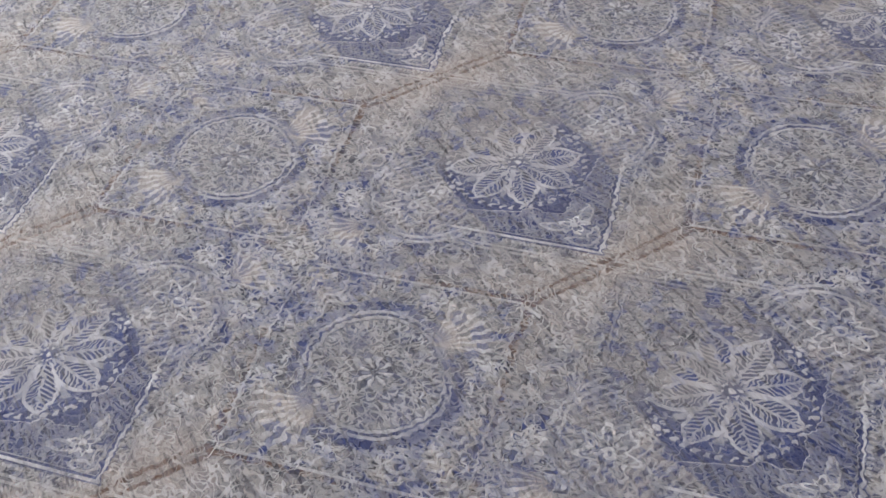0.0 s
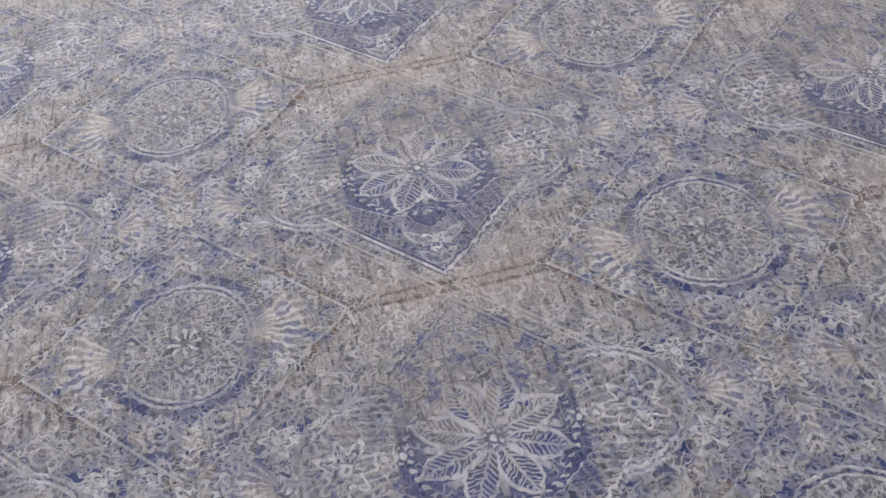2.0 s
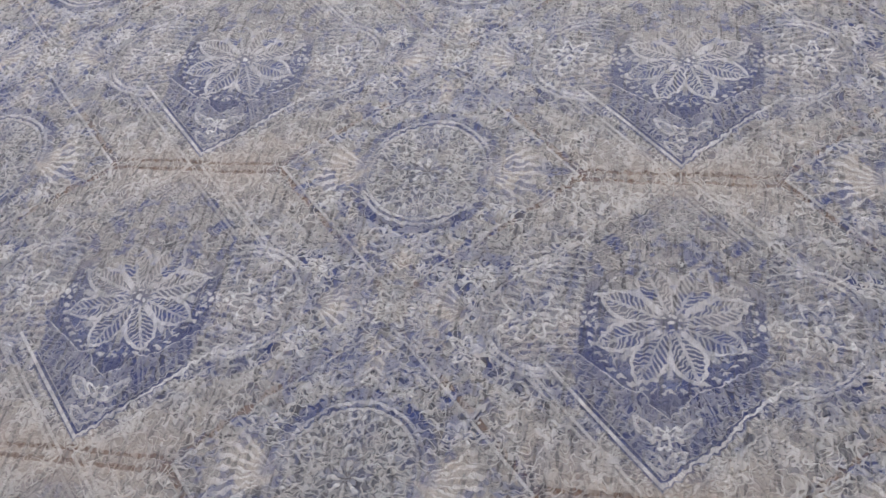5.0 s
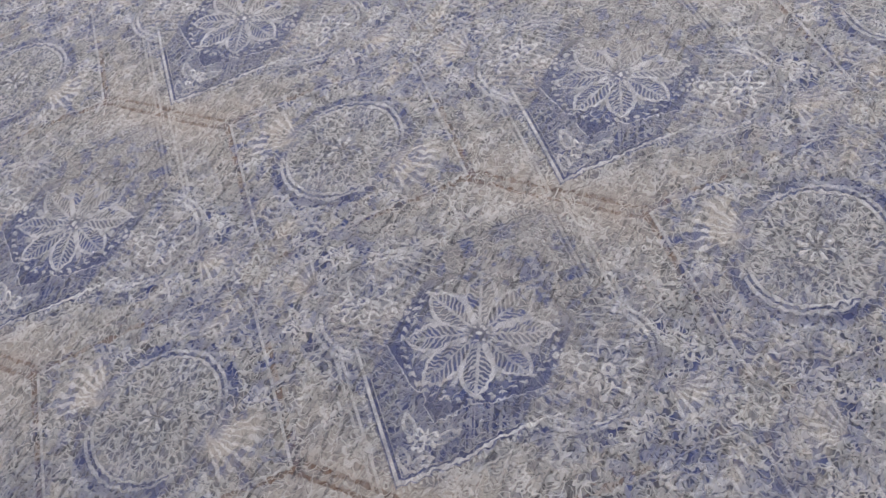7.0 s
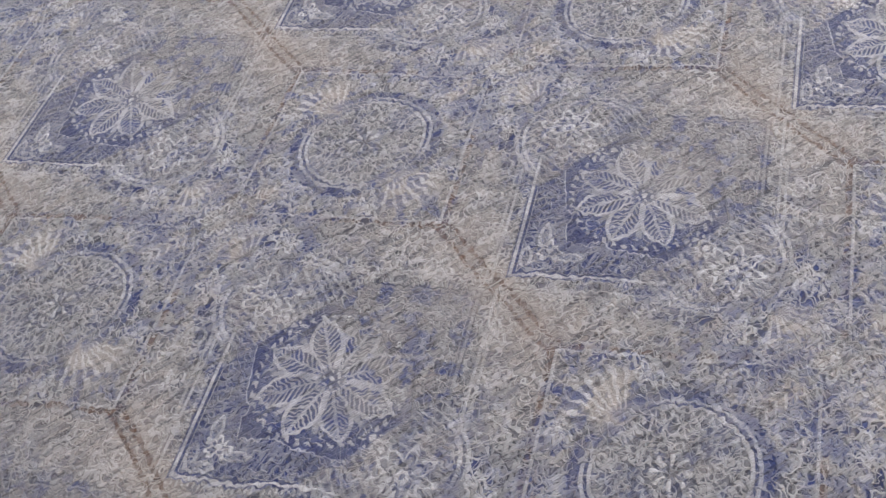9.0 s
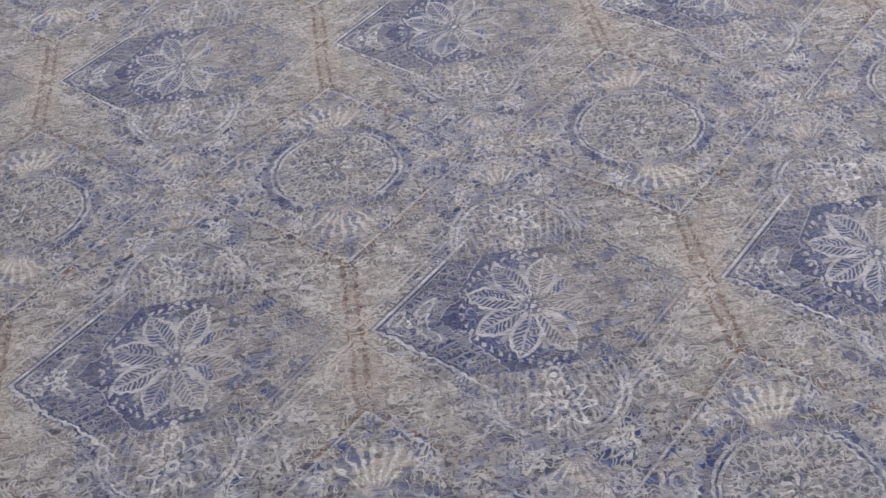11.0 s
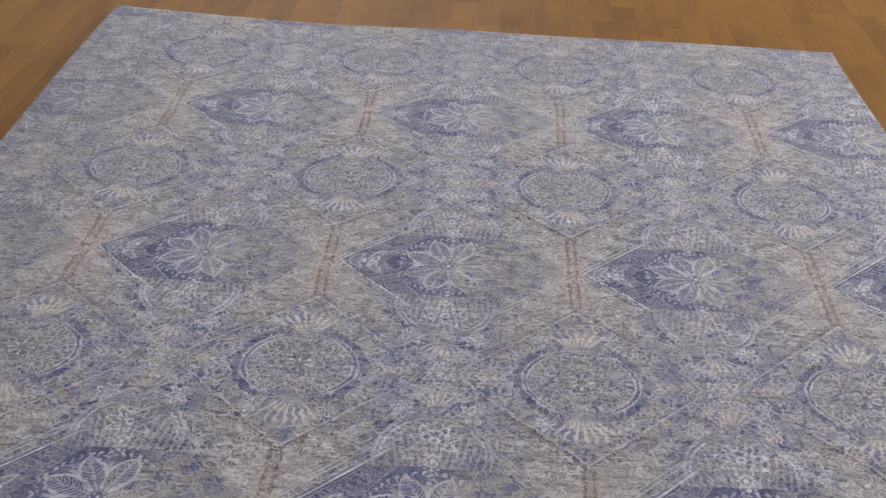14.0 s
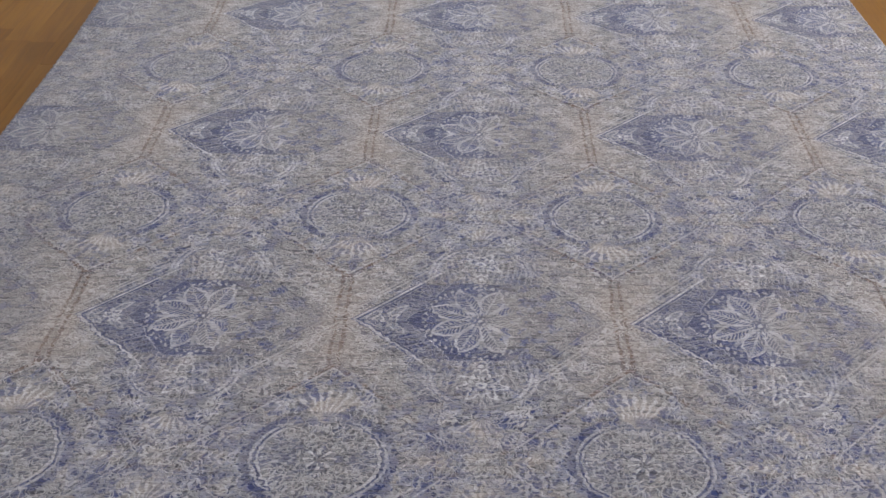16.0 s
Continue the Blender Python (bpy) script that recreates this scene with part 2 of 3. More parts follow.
def rug_material():
    m, tree, bsdf = material("woven_rug")
    Val.tree, k = tree, NodeOps
    place = tree.nodes.new("ShaderNodeTexCoord").outputs["Object"]
    split = tree.nodes.new("ShaderNodeSeparateXYZ")
    tree.links.new(place, split.inputs[0])
    x0, y0 = Val(split.outputs[0]), Val(split.outputs[1])
    # threads wander a little
    wob = noise_at(tree, place, 9.0, 1.0)
    wob2 = noise_at(tree, place, 130.0, 0.0)
    x = x0 + (wob - 0.5) * 0.014 + (wob2 - 0.5) * 0.0075
    y = y0 + (wob - 0.5) * 0.010 + (wob2 - 0.5) * 0.0065
    p, q, s = fold(k, x, y)
    light, dark, z = pattern(k, p, q)
    cell = combine(tree, p, q)
    sided = combine(tree, s, q, 3.0)
    # small flowers and curls that fill the ground, the same in every repeat
    def posies(scale, petals, size, shift):
        cells = tree.nodes.new("ShaderNodeTexVoronoi")
        cells.voronoi_dimensions = "2D"
        cells.inputs["Scale"].default_value, cells.inputs["Randomness"].default_value = scale, 0.75
        tree.links.new(combine(tree, p + shift, q + shift * 2), cells.inputs["Vector"])
        mid = tree.nodes.new("ShaderNodeSeparateXYZ")
        tree.links.new(cells.outputs["Position"], mid.inputs[0])
        dx, dy = p + shift - Val(mid.outputs[0]), q + shift * 2 - Val(mid.outputs[1])
        turn = k.atan(dy, dx)
        far = k.sq(dx * dx + dy * dy)
        hue = tree.nodes.new("ShaderNodeSeparateColor")
        tree.links.new(cells.outputs["Color"], hue.inputs[0])
        own = Val(hue.outputs[0])
        bloom = size * (0.70 + own * 0.5) * (1 + k.sin(turn * petals + own * 20) * 0.24)
        rays = k.step(0.0, 0.6, k.sin(turn * petals * 2 + own * 9)) * k.step(size * 0.25, size * 0.32, far) * (1 - k.step(size * 0.68, size * 0.8, far))
        ring = 1 - k.step(0.0036, 0.0080, k.ab(far - bloom))
        heart = 1 - k.step(size * 0.12, size * 0.2, far)
        return k.mx(ring, k.mx(rays * 0.75, heart))

    flowers = k.mx(posies(10.5, 5, 0.036, 0.3) * 0.75, posies(17.0, 6, 0.021, 0.9) * 0.8)
    swirl = noise_at(tree, combine(tree, p * 1.45, q * 0.80), 31.0, 0.4, 0.5, 0.5)
    curl = 1 - k.step(0.024, 0.056, k.ab(swirl - 0.5))
    shadow = k.step(0.545, 0.575, swirl) * (1 - k.step(0.610, 0.655, swirl))
    choose = k.step(0.40, 0.56, noise_at(tree, cell, 6.0, 1.0))
    fill = k.mx(flowers * (0.30 + choose * 0.55), curl * (1 - choose * 0.45))
    petal = z["flower"] * z["inside"]
    quiet = 1 - k.mx(z["cross"] * 0.45, k.mx(z["inside"] * (1 - z["tipzone"]) * 0.70, petal * 0.92))
    quiet = quiet * (1 - z["band"] * 0.30) * (1 - z["oval"] * 0.2) * (1 - z["medallion"] * 0.4) * (1 - z["fan"] * 0.6)
    fill = fill * quiet
    # fine pale stitches over everything, denser on the field than at the crossings
    stitch = noise_at(tree, combine(tree, x0 * 58.0, y0 * 74.0, 5.0), 1.0, 0.3, 0.5, 1.1)
    where = noise_at(tree, combine(tree, p * 9.0, q * 9.0, 1.0), 1.0, 2.0, 0.6)
    stitches = (1 - k.step(0.030, 0.054, k.ab(stitch - 0.5))) * (0.35 + k.step(0.38, 0.58, where) * 0.65)
    stitch_shade = k.step(0.560, 0.590, stitch) * (1 - k.step(0.63, 0.68, stitch))
    stitches = stitches * (1 - z["halo"] * 0.7) * (1 - petal * 0.9) * (1 - z["tipzone"] * z["inside"] * 0.35) * (1 - z["ring"] * 0.6) * (1 - z["fan"] * 0.5)
    # slubs: short threads along the rows, and worn places
    slub = noise_at(tree, combine(tree, x0 * 34.0, y0 * 250.0), 1.0, 2.0, 0.6)
    slub2 = noise_at(tree, combine(tree, x0 * 22.0, y0 * 80.0, 4.0), 1.0, 2.0, 0.6)
    speck = noise_at(tree, place, 330.0, 1.0)
    chip = noise_at(tree, combine(tree, x0 * 60.0, y0 * 120.0, 9.0), 1.0, 2.0, 0.6)
    bald = k.step(0.36, 0.56, noise_at(tree, combine(tree, x0 * 20.0, y0 * 34.0, 6.0), 1.0, 2.0, 0.55))
    dash = k.step(0.57, 0.64, noise_at(tree, combine(tree, x0 * 26.0, y0 * 135.0, 2.0), 1.0, 1.0))
    fade = noise_at(tree, place, 2.2, 3.0, 0.6)
    wear = noise_at(tree, sided, 5.0, 3.0, 0.6)
    # the western margin is bleached; the far end's paling paints in distance haze
    bleach_haze = k.mx(1 - k.step(-0.74, -0.44, x0 + (fade - 0.5) * 0.2), k.step(0.80, 1.15, y0 + (fade - 0.5) * 0.2) * 0.6)
    # where the blue lies
    patch = noise_at(tree, sided, 9.0, 2.0, 0.6)
    rightness = k.step(-0.10, 0.12, s - k.step(0.11, 0.20, q) * 0.06)
    blue = z["inside"] * (1 - rightness * 0.93)
    blue = blue * (1 - petal * 0.30)
    blue = k.mx(blue, z["ring"] * k.step(0.42, 0.62, patch) * 0.75)
    blue = k.mx(blue, z["ringside"] * (0.70 + patch * 0.7))
    blue = k.mx(blue, z["oval"] * z["flank"] * k.step(0.40, 0.60, patch) * 0.6)
    blue = k.mx(blue, z["mring"] * k.step(0.34, 0.56, patch) * 0.95)
    blue = k.mx(blue, z["medallion"] * 0.26)
    blue = k.mx(blue, z["cluster"] * k.step(0.44, 0.56, patch) * 0.85)
    field = k.step(0.51, 0.60, noise_at(tree, sided, 15.0, 2.0, 0.6))
    field = k.mx(field, k.step(0.57, 0.64, noise_at(tree, place, 24.0, 2.0, 0.6)) * 0.8)
    blue = k.mx(blue, field * 1.0 * (1 - z["cross"]) * (1 - z["band"] * 0.75) * (1 - z["oval"] * 0.5))
    blue = blue * (1 - k.step(0.54, 0.80, wear) * 0.6) * (0.75 + fade * 0.5)
    blue = blue * (0.50 + k.step(0.26, 0.56, slub2) * 0.60)
    deep = k.mx(k.mx(z["halo"], z["tipstrip"]) * (1 - rightness * 0.88), k.mx(z["crescent"], z["mcrescent"] * (1 - rightness * 0.45)))
    deep = k.mx(deep, z["tipzone"] * z["inside"] * (1 - rightness) * 0.62)
    deep = deep * k.mn(0.30 + k.step(0.36, 0.58, patch) * 0.75, 1.0) * (1 - k.step(0.58, 0.80, wear) * 0.5)
    blue = blue * (1 - bleach_haze * 0.55)
    deep = deep * (1 - bleach_haze * 0.60) * (0.62 + k.step(0.26, 0.56, slub2) * 0.40)
    # where the sand and stone colours lie
    sand = k.mx(z["cross"] * 0.50, k.mx(z["fan"] * 0.32, z["glow"] * 0.5))
    sand = k.mx(sand, k.step(0.52, 0.72, noise_at(tree, sided, 6.0, 2.0)) * 0.35 * (1 - z["inside"]) * (1 - z["oval"]))
    sand = sand * (0.45 + k.step(0.35, 0.65, fade) * 0.6)
    warm = k.mx(k.mx(z["cross"], z["band"] * 0.85), k.mx(z["fan"] * 0.85, z["glow"] * 0.7))
    warm = k.mx(warm, k.step(0.42, 0.62, noise_at(tree, sided, 7.0, 2.0, 0.6)) * 0.8 * (1 - z["inside"]))
    warm = k.mx(warm, z["inside"] * rightness * 0.6)
    warm = warm * (0.70 + fade * 0.5)
    warm = k.mx(warm * (1 - z["oval"] * 0.55), z["fan"])
    streak = k.step(0.24, 0.70, slub2 * 0.85 + chip * 0.15)
    ground = blend(tree, k.mn(warm * (0.62 + streak * 0.42) + streak * 0.20, 1.0), GREY_DARK, GREY_LIGHT)
    ground = blend(tree, k.mn(sand * (0.6 + chip * 0.6), 1.0), ground, SAND)
    ground = blend(tree, k.mn(dark * 1.1 * (0.4 + slub), 1.0), ground, BROWN)
    stain = k.step(0.53, 0.62, noise_at(tree, combine(tree, s * 8.0, q * 17.0, 12.0), 1.0, 2.0, 0.65, 0.6))
    stain = stain * (1 - z["cross"]) * (1 - z["fan"]) * (1 - z["inside"] * 0.7) * (1 - z["oval"] * 0.7)
    ground = blend(tree, stain * (0.50 + bald * 0.40), ground, STAIN)
    ground = blend(tree, k.mn(blue, 1.0), ground, BLUE)
    ground = blend(tree, k.mn(deep, 1.0), ground, DEEP)
    ground = blend(tree, dash * 0.86 * (0.45 + wear) * (1 - z["cross"] * 0.45) * (1 - k.mn(blue, 1.0) * 0.4), ground, INK)
    # dark strokes on one side of curls and stitches paint in raised thread's shade
    ground = blend(tree, shadow * (0.18 + bald * 0.42) * quiet * (1 - z["cross"] * 0.6), ground, SHADE)
    ground = blend(tree, stitch_shade * 0.24, ground, SHADE)
    faded = 1 - k.step(0.02, 0.2, s) * 0.5
    light = k.mx(light * (1 - z["inside"] * (1 - faded)), z["edge"] * (1 - k.step(0.0, 0.2, s) * 0.62))
    threads = k.mx(light * 1.12, fill * (1 - k.mn(deep, 1.0) * 0.6) * (0.74 - k.mn(warm, 1.0) * 0.30 - z["tipzone"] * 0.10)) * (0.70 + k.step(0.30, 0.50, chip) * 0.38) * (0.66 + bald * 0.38) * (1 - dash * 0.15)
    threads = k.mx(threads, stitches * (0.60 + chip * 0.30) * (0.50 + bald * 0.50))
    threads = threads * (1 - bleach_haze * 0.35) * (0.85 + (wear - 0.5) * 0.6)
    pale = blend(tree, k.mn(sand, 1.0), PALE, PALE_SAND)
    colour = blend(tree, k.mn(threads, 1.0), ground, pale)
    # places where the pattern is washed out
    wash = k.step(0.42, 0.66, noise_at(tree, place, 4.5, 2.0, 0.55)) * 0.20
    wash = k.mx(wash, k.step(0.50, 0.70, noise_at(tree, combine(tree, x0 * 7.0, y0 * 14.0, 8.0), 1.0, 2.0, 0.6)) * 0.24)
    tone = blend(tree, k.mn(warm, 1.0), (0.31, 0.325, 0.40), (0.43, 0.41, 0.415))
    colour = blend(tree, wash, colour, tone)
    # light and dark thread by thread
    shade = 0.82 + slub * 0.28 + (speck - 0.5) * 0.08
    mul = tree.nodes.new("ShaderNodeVectorMath")
    mul.operation = "SCALE"
    tree.links.new(colour, mul.inputs[0])
    tree.links.new(shade.out, mul.inputs["Scale"])
    tree.links.new(mul.outputs[0], bsdf.inputs["Base Color"])
    bsdf.inputs["Roughness"].default_value = 0.72
    bsdf.inputs["Specular IOR Level"].default_value = 0.3
    bsdf.inputs["Sheen Weight"].default_value = 0.2
    bsdf.inputs["Sheen Roughness"].default_value = 0.5
    ribs = k.sin(y0 * 2000.0 + chip * 14.0) * 0.05 + slub * 0.4 + k.mx(fill, stitches) * 1.5
    bump = tree.nodes.new("ShaderNodeBump")
    bump.inputs["Strength"].default_value, bump.inputs["Distance"].default_value = 0.9, 0.0024
    tree.links.new(ribs.out, bump.inputs["Height"])
    tree.links.new(bump.outputs[0], bsdf.inputs["Normal"])
    return m


GREY_DARK, GREY_LIGHT = (0.110, 0.125, 0.190), (0.455, 0.444, 0.472)
STAIN = (0.075, 0.082, 0.140)
SHADE = (0.060, 0.070, 0.120)
DEEP = (0.022, 0.040, 0.185)
BLUE, SAND, BROWN = (0.040, 0.070, 0.275), (0.46, 0.385, 0.375), (0.185, 0.115, 0.095)
INK = (0.048, 0.052, 0.082)
PALE, PALE_SAND = (0.83, 0.86, 0.95), (0.82, 0.80, 0.81)


def wood_material():
    m, tree, bsdf = material("oiled_oak")
    Val.tree, k = tree, NodeOps
    place = tree.nodes.new("ShaderNodeTexCoord").outputs["Object"]
    info = tree.nodes.new("ShaderNodeObjectInfo")
    isle = tree.nodes.new("ShaderNodeNewGeometry")
    split = tree.nodes.new("ShaderNodeSeparateXYZ")
    tree.links.new(place, split.inputs[0])
    chance = Val(info.outputs["Random"]) + Val(isle.outputs["Random Per Island"])
    x, y = Val(split.outputs[0]), Val(split.outputs[1])
    grain = noise_at(tree, combine(tree, x * 90.0, y * 5.0, chance * 37.0), 1.0, 4.0, 0.6, 0.6)
    cloud = noise_at(tree, combine(tree, x * 5.0, y * 2.0, chance * 11.0), 1.0, 2.0)
    pore = noise_at(tree, combine(tree, x * 520.0, y * 22.0, chance), 1.0, 1.0)
    tone = noise_at(tree, combine(tree, chance * 71.0, chance * 13.0), 1.0, 0.0)
    base = blend(tree, k.step(0.3, 0.7, grain * 0.30 + cloud * 0.42 + tone * 0.30), (0.165, 0.073, 0.011), (0.320, 0.155, 0.027))
    base = blend(tree, k.step(0.60, 0.74, pore) * 0.22, base, (0.13, 0.055, 0.015))
    tree.links.new(base, bsdf.inputs["Base Color"])
    bsdf.inputs["Specular IOR Level"].default_value = 0.3
    rough = 0.56 + grain * 0.2
    tree.links.new(rough.out, bsdf.inputs["Roughness"])
    bump = tree.nodes.new("ShaderNodeBump")
    bump.inputs["Strength"].default_value, bump.inputs["Distance"].default_value = 0.25, 0.0004
    tree.links.new(grain.out, bump.inputs["Height"])
    tree.links.new(bump.outputs[0], bsdf.inputs["Normal"])
    return m


def plain_material(name, colour, rough, scale, spread):
    m, tree, bsdf = material(name)
    Val.tree, k = tree, NodeOps
    place = tree.nodes.new("ShaderNodeTexCoord").outputs["Object"]
    n = noise_at(tree, place, scale, 4.0, 0.6)
    dim = tuple(c * (1 - spread) for c in colour)
    tree.links.new(blend(tree, n, dim, colour), bsdf.inputs["Base Color"])
    bsdf.inputs["Roughness"].default_value = rough
    bump = tree.nodes.new("ShaderNodeBump")
    bump.inputs["Strength"].default_value, bump.inputs["Distance"].default_value = 0.2, 0.001
    tree.links.new(n.out, bump.inputs["Height"])
    tree.links.new(bump.outputs[0], bsdf.inputs["Normal"])
    return m


RUG = rug_material()
WOOD = wood_material()
PLASTER = plain_material("painted_plaster", (0.80, 0.79, 0.76), 0.9, 60.0, 0.06)
PAINT = plain_material("white_gloss_paint", (0.82, 0.82, 0.80), 0.35, 30.0, 0.04)
GROUT = plain_material("dark_subfloor", (0.06, 0.035, 0.015), 0.9, 40.0, 0.3)
YARN = plain_material("overlock_yarn", (0.44, 0.44, 0.47), 0.9, 260.0, 0.5)


# ---------------------------------------------------------------- mesh helpers
def mesh_object(name, bm, mat, parent=None, label=""):
    me = bpy.data.meshes.new(name)
    bm.to_mesh(me)
    bm.free()
    me.materials.append(mat)
    ob = new(name, me)
    ob.parent = parent
    return tagged(ob, label)


def part(name, bm, mat, parent, label=""):
    return mesh_object(name, bm, mat, parent, label)


def box(bm, x0, x1, y0, y1, z0, z1):
    v = [bm.verts.new((x, y, z)) for z in (z0, z1) for y in (y0, y1) for x in (x0, x1)]
    for f in ((0, 2, 3, 1), (4, 5, 7, 6), (0, 1, 5, 4), (2, 6, 7, 3), (0, 4, 6, 2), (1, 3, 7, 5)):
        bm.faces.new([v[i] for i in f])


def boxes(name, mat, *sizes, parent=None, label=""):
    bm = bmesh.new()
    for s in sizes:
        box(bm, *s)
    return mesh_object(name, bm, mat, parent, label)


# ---------------------------------------------------------------- the room, closed round the view
X0, X1, Y0, Y1, H = ROOM
W = 0.2
for name, label, sizes in (
    ("wall_west", "plain off-white plastered room wall", ((X0 - W, X0, Y0 - W, Y1 + W, -0.02, H),)),
    ("wall_east", "off-white plastered wall with an assumed window opening", (
        (X1, X1 + W, Y0 - W, WY0, -0.02, H), (X1, X1 + W, WY1, Y1 + W, -0.02, H),
        (X1, X1 + W, WY0, WY1, -0.02, WZ0), (X1, X1 + W, WY0, WY1, WZ1, H))),
    ("wall_south", "plain off-white plastered room wall", ((X0, X1, Y0 - W, Y0, -0.02, H),)),
    ("wall_north", "off-white plastered wall with an assumed window opening", (
        (X0, WX0, Y1, Y1 + W, -0.02, H), (WX1, X1, Y1, Y1 + W, -0.02, H),
        (WX0, WX1, Y1, Y1 + W, -0.02, WZ0), (WX0, WX1, Y1, Y1 + W, WZ1, H))),
    ("ceiling", "plain white plastered ceiling", ((X0 - W, X1 + W, Y0 - W, Y1 + W, H, H + 0.2),)),
):
    tagged(boxes(name, PLASTER, *sizes), label, "ceiling" if name == "ceiling" else "wall", kind="structure")



def window_thing(name, m, width, height):
    """A painted window, its frame in four pieces and a mullion, with a sill on the room's side."""
    window = tagged(new(name), "assumed white painted window, out of view, letting in grey daylight", "window", kind="structure")
    window.matrix_world = m
    f, w2 = 0.06, width / 2
    boxes("window_frame", PAINT, (0.0, 0.07, -w2, w2, 0, f), (0.0, 0.07, -w2, w2, height - f, height),
          (0.0, 0.07, -w2, -w2 + f, f, height - f), (0.0, 0.07, w2 - f, w2, f, height - f),
          (0.0, 0.07, -f / 2, f / 2, f, height - f), parent=window)
    boxes("window_sill", PAINT, (-0.25, -0.101, -w2 - 0.05, w2 + 0.05, -0.035, -0.003), parent=window)


# the east window is assumed, to hold the added lamp
window_thing("assumed_window_1", pose(X1 + 0.1, (WY0 + WY1) / 2, WZ0), WY1 - WY0, WZ1 - WZ0)
window_thing("window_2", pose((WX0 + WX1) / 2, Y1 + 0.1, WZ0, rz=90), WX1 - WX0, WZ1 - WZ0)

# ---------------------------------------------------------------- the floor: strips of oak laid lengthwise
STRIP_W, STRIP_L, GAP = 0.067, 0.42, 0.0001
floor = tagged(boxes("floor", GROUT, (X0, X1, Y0, Y1, -0.03, -0.013)), "orange-brown oiled oak strip parquet floor", "floor", kind="structure")


def strip_mesh(width, length):
    bm = bmesh.new()
    b = 0.0001
    w, l = width / 2 - GAP / 2, length / 2 - GAP / 2
    low = [bm.verts.new((sx * w, sy * l, -0.012)) for sx, sy in ((-1, -1), (1, -1), (1, 1), (-1, 1))]
    mid = [bm.verts.new((sx * w, sy * l, -b)) for sx, sy in ((-1, -1), (1, -1), (1, 1), (-1, 1))]
    top = [bm.verts.new((sx * (w - b), sy * (l - b), 0)) for sx, sy in ((-1, -1), (1, -1), (1, 1), (-1, 1))]
    for a, c in ((low, mid), (mid, top)):
        for i in range(4):
            bm.faces.new((a[i], a[(i + 1) % 4], c[(i + 1) % 4], c[i]))
    bm.faces.new(top)
    me = bpy.data.meshes.new("strip")
    bm.to_mesh(me)
    bm.free()
    me.materials.append(WOOD)
    return me


def is_near(x, y):
    """The strips of floor that lie beside the rug's far end."""
    if not (-1.55 < x < 1.8 and -0.2 < y < 1.95):
        return False
    return not (-0.70 < x < 1.10 and y < 1.0)


rng = random.Random(5)
strip_data = strip_mesh(STRIP_W, STRIP_L)
rest_verts, rest_faces = [], []
near_count = 0
for i in range(int((X1 - X0) / STRIP_W) + 1):
    cx = X0 + STRIP_W * (i + 0.5)
    if cx + STRIP_W / 2 > X1 + 0.01:
        continue
    y = Y0 - rng.random() * STRIP_L
    while y < Y1:
        cy = y + STRIP_L / 2
        if is_near(cx, cy) and near_count < 300:
            ob = new("strip", strip_data)
            ob.parent = floor
            ob.location = (cx, cy, rng.uniform(-0.0002, 0.0002))
            near_count += 1
        else:
            lo, hi = max(y + GAP / 2, Y0), min(y + STRIP_L - GAP / 2, Y1)
            if hi - lo > 0.02:
                n, a, b = len(rest_verts), cx - STRIP_W / 2 + GAP / 2, cx + STRIP_W / 2 - GAP / 2
                rest_verts += [(u, v, w) for w in (-0.012, 0.0) for u, v in ((a, lo), (b, lo), (b, hi), (a, hi))]
                rest_faces += [(n + 4, n + 5, n + 6, n + 7)] + [(n + j, n + (j + 1) % 4, n + 4 + (j + 1) % 4, n + 4 + j) for j in range(4)]
        y += STRIP_L
me = bpy.data.meshes.new("parquet_field")
me.from_pydata(rest_verts, [], rest_faces)
me.materials.append(WOOD)
field = tagged(new("parquet_field", me), "oak parquet strips across the room", kind="stuff")
field.parent = floor

# ---------------------------------------------------------------- the rug
RX0, RX1, RY0 = -0.815, 1.212, -1.66
THICK = 0.007


def far_edge(x):
    """The rug's far end runs a little askew, and its corner is pulled out."""
    return 1.222 + 0.018 * (1.2 - x) / 2 + 0.05 * np.clip((-x - 0.25) / 0.56, 0, 1) ** 2 + 0.004 * np.sin(x * 9.0)


def side_edges(y):
    return RX0 + 0.006 * np.sin(y * 4.1 + 0.5), RX1 + 0.007 * np.sin(y * 3.3 + 1.0)


def heave(x, y):
    """Soft unevenness of cloth that was lately unrolled."""
    return 0.0012 * np.sin(x * 5.3 + y * 1.7) * np.sin(y * 4.1 - x * 0.8) + 0.0008 * np.sin(y * 11.0 + 0.6 * np.sin(x * 3.0))


def rug_surface(nx, ny):
    v = np.linspace(0, 1, ny)[:, None]
    u = np.linspace(0, 1, nx)[None, :]
    xa = RX0 + (RX1 - RX0) * u + 0 * v
    y = RY0 + (far_edge(xa) - RY0) * v
    left, right = side_edges(y)
    x = left + (right - left) * u
    p, q, _ = fold(ArrayOps, x, y)
    light, dark, zones = pattern(ArrayOps, p, q)
    z = THICK + 0.0024 + heave(x, y) + 0.0011 * np.maximum(light, zones["edge"]) - 0.0005 * dark
    return x, y, z


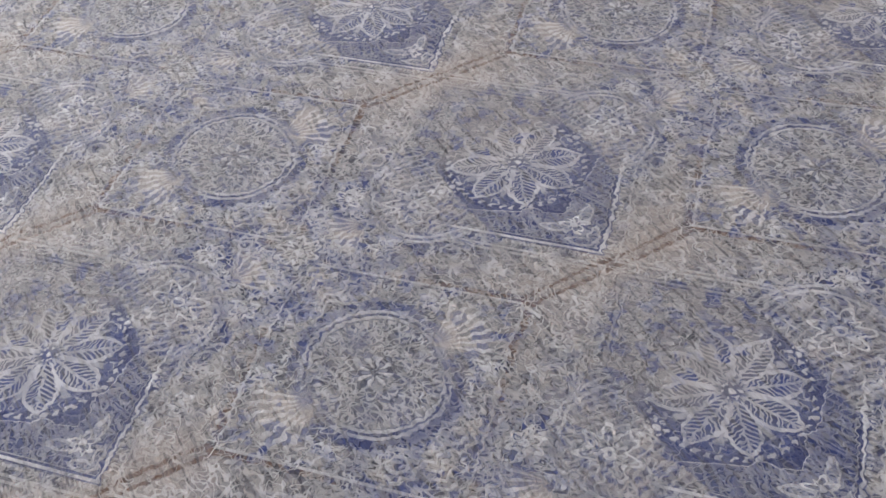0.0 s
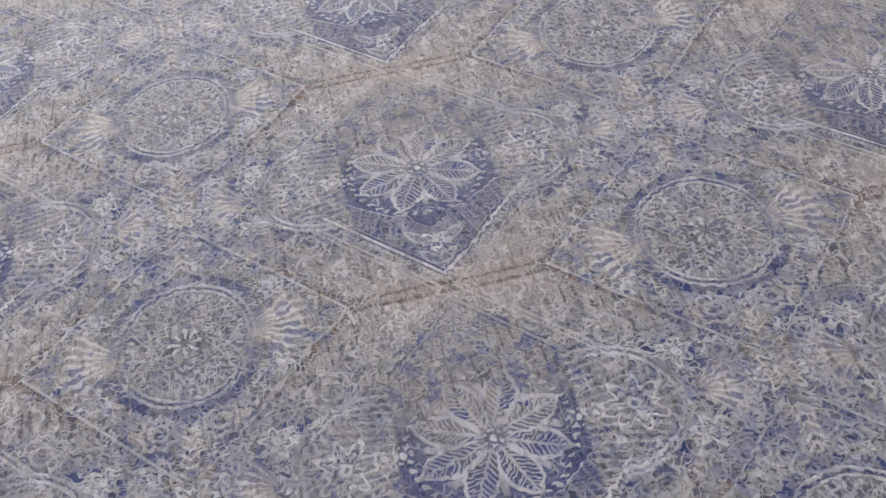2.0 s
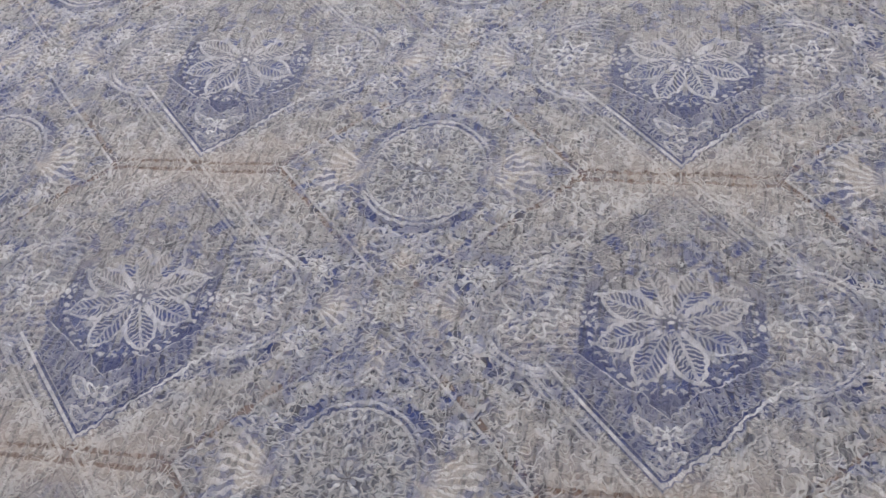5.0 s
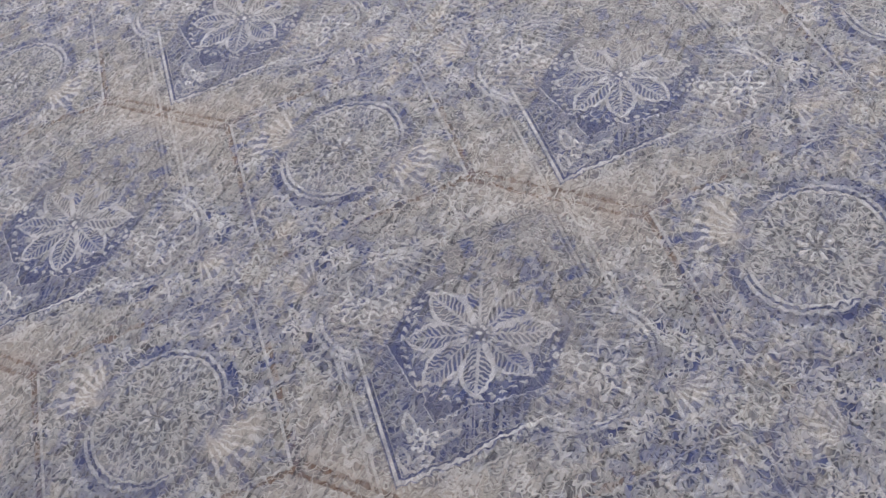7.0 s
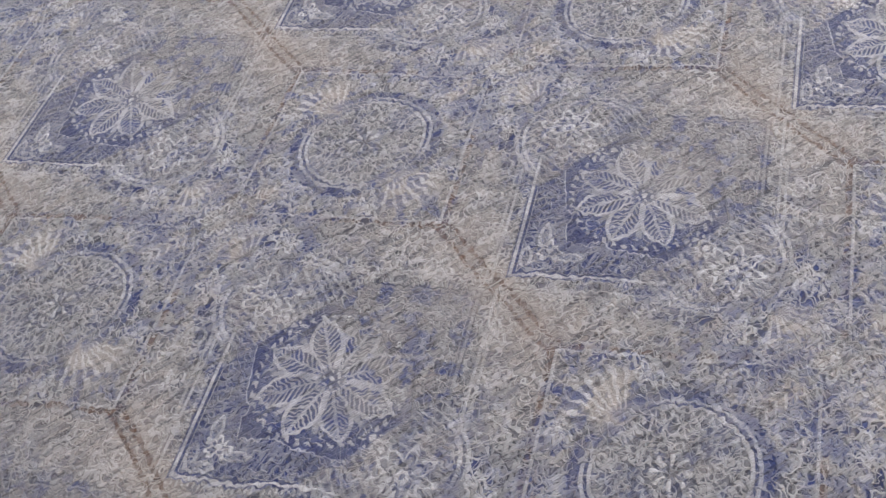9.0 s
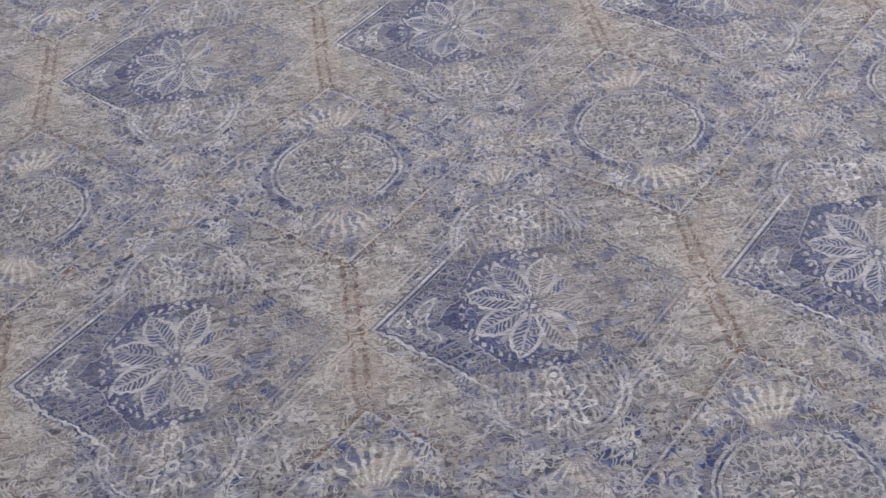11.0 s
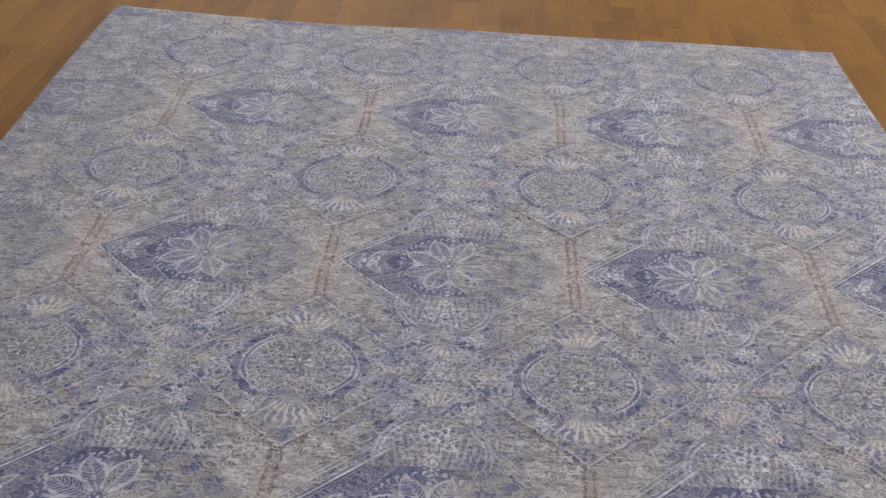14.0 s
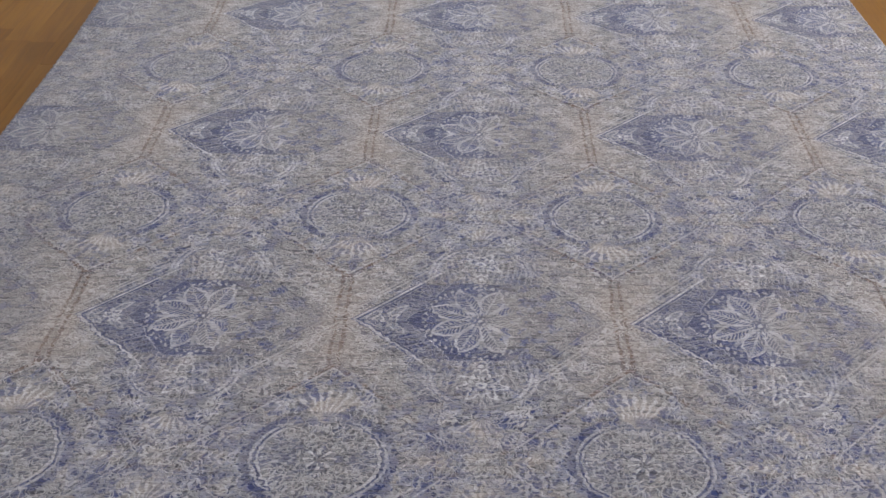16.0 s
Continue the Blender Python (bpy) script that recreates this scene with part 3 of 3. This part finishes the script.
def rug_thing():
    rug = tagged(new("rug"), "worn blue, grey and sand woven medallion rug on oak floor", "rug")
    nx, ny = 480, 680
    x, y, z = rug_surface(nx, ny)
    top = np.stack([x, y, z], -1).reshape(-1, 3)
    idx = np.arange(nx * ny).reshape(ny, nx)
    quads = np.stack([idx[:-1, :-1], idx[:-1, 1:], idx[1:, 1:], idx[1:, :-1]], -1).reshape(-1, 4)
    loop = np.concatenate([idx[0, :-1], idx[:-1, -1], idx[-1, :0:-1], idx[:0:-1, 0]])
    low = top[loop] * (1, 1, 0) + (0, 0, 0.0005)
    n, m = len(top), len(loop)
    skirt = [(loop[(i + 1) % m], loop[i], n + i, n + (i + 1) % m) for i in range(m)]
    me = bpy.data.meshes.new("woven_field")
    me.from_pydata(np.concatenate([top, low]).tolist(), [], quads.tolist() + [tuple(map(int, s)) for s in skirt] + [tuple(range(n + m - 1, n - 1, -1))])
    me.materials.append(RUG)
    me.polygons.foreach_set("use_smooth", [True] * len(me.polygons))
    cloth = new("woven_field", me)
    cloth.parent = rug
    # an overlocked yarn round each edge
    for k in range(4):
        line = [(x[0], y[0], z[0]), (x[:, -1], y[:, -1], z[:, -1]), (x[-1], y[-1], z[-1]), (x[:, 0], y[:, 0], z[:, 0])][k]
        pts = np.stack(line, -1)[::2]
        bm = bmesh.new()
        rows = []
        for i, c in enumerate(pts):
            d = pts[min(i + 1, len(pts) - 1)] - pts[max(i - 1, 0)]
            d = d / np.linalg.norm(d)
            side = np.array([-d[1], d[0], 0])
            thick = 0.0036 * (1 + 0.22 * math.sin(i * 2.1) + rng.uniform(-0.12, 0.12))
            mid = c * (1, 1, 0) + np.array([0, 0, thick + 0.0008 + (c[2] - 0.009) * 0.5])
            rows.append([bm.verts.new(mid + thick * (math.cos(a) * side + math.sin(a) * np.array([0, 0, 1.15]))) for a in np.linspace(0, 2 * math.pi, 8, endpoint=False)])
        for a, b in zip(rows, rows[1:]):
            for j in range(8):
                bm.faces.new((a[j], a[(j + 1) % 8], b[(j + 1) % 8], b[j]))
        bm.faces.new(rows[0][::-1])
        bm.faces.new(rows[-1])
        bmesh.ops.recalc_face_normals(bm, faces=bm.faces)
        for fc in bm.faces:
            fc.smooth = True
        part("edge_binding", bm, YARN, rug, "pale overlocked yarn edge")
    return rug


rug_thing()
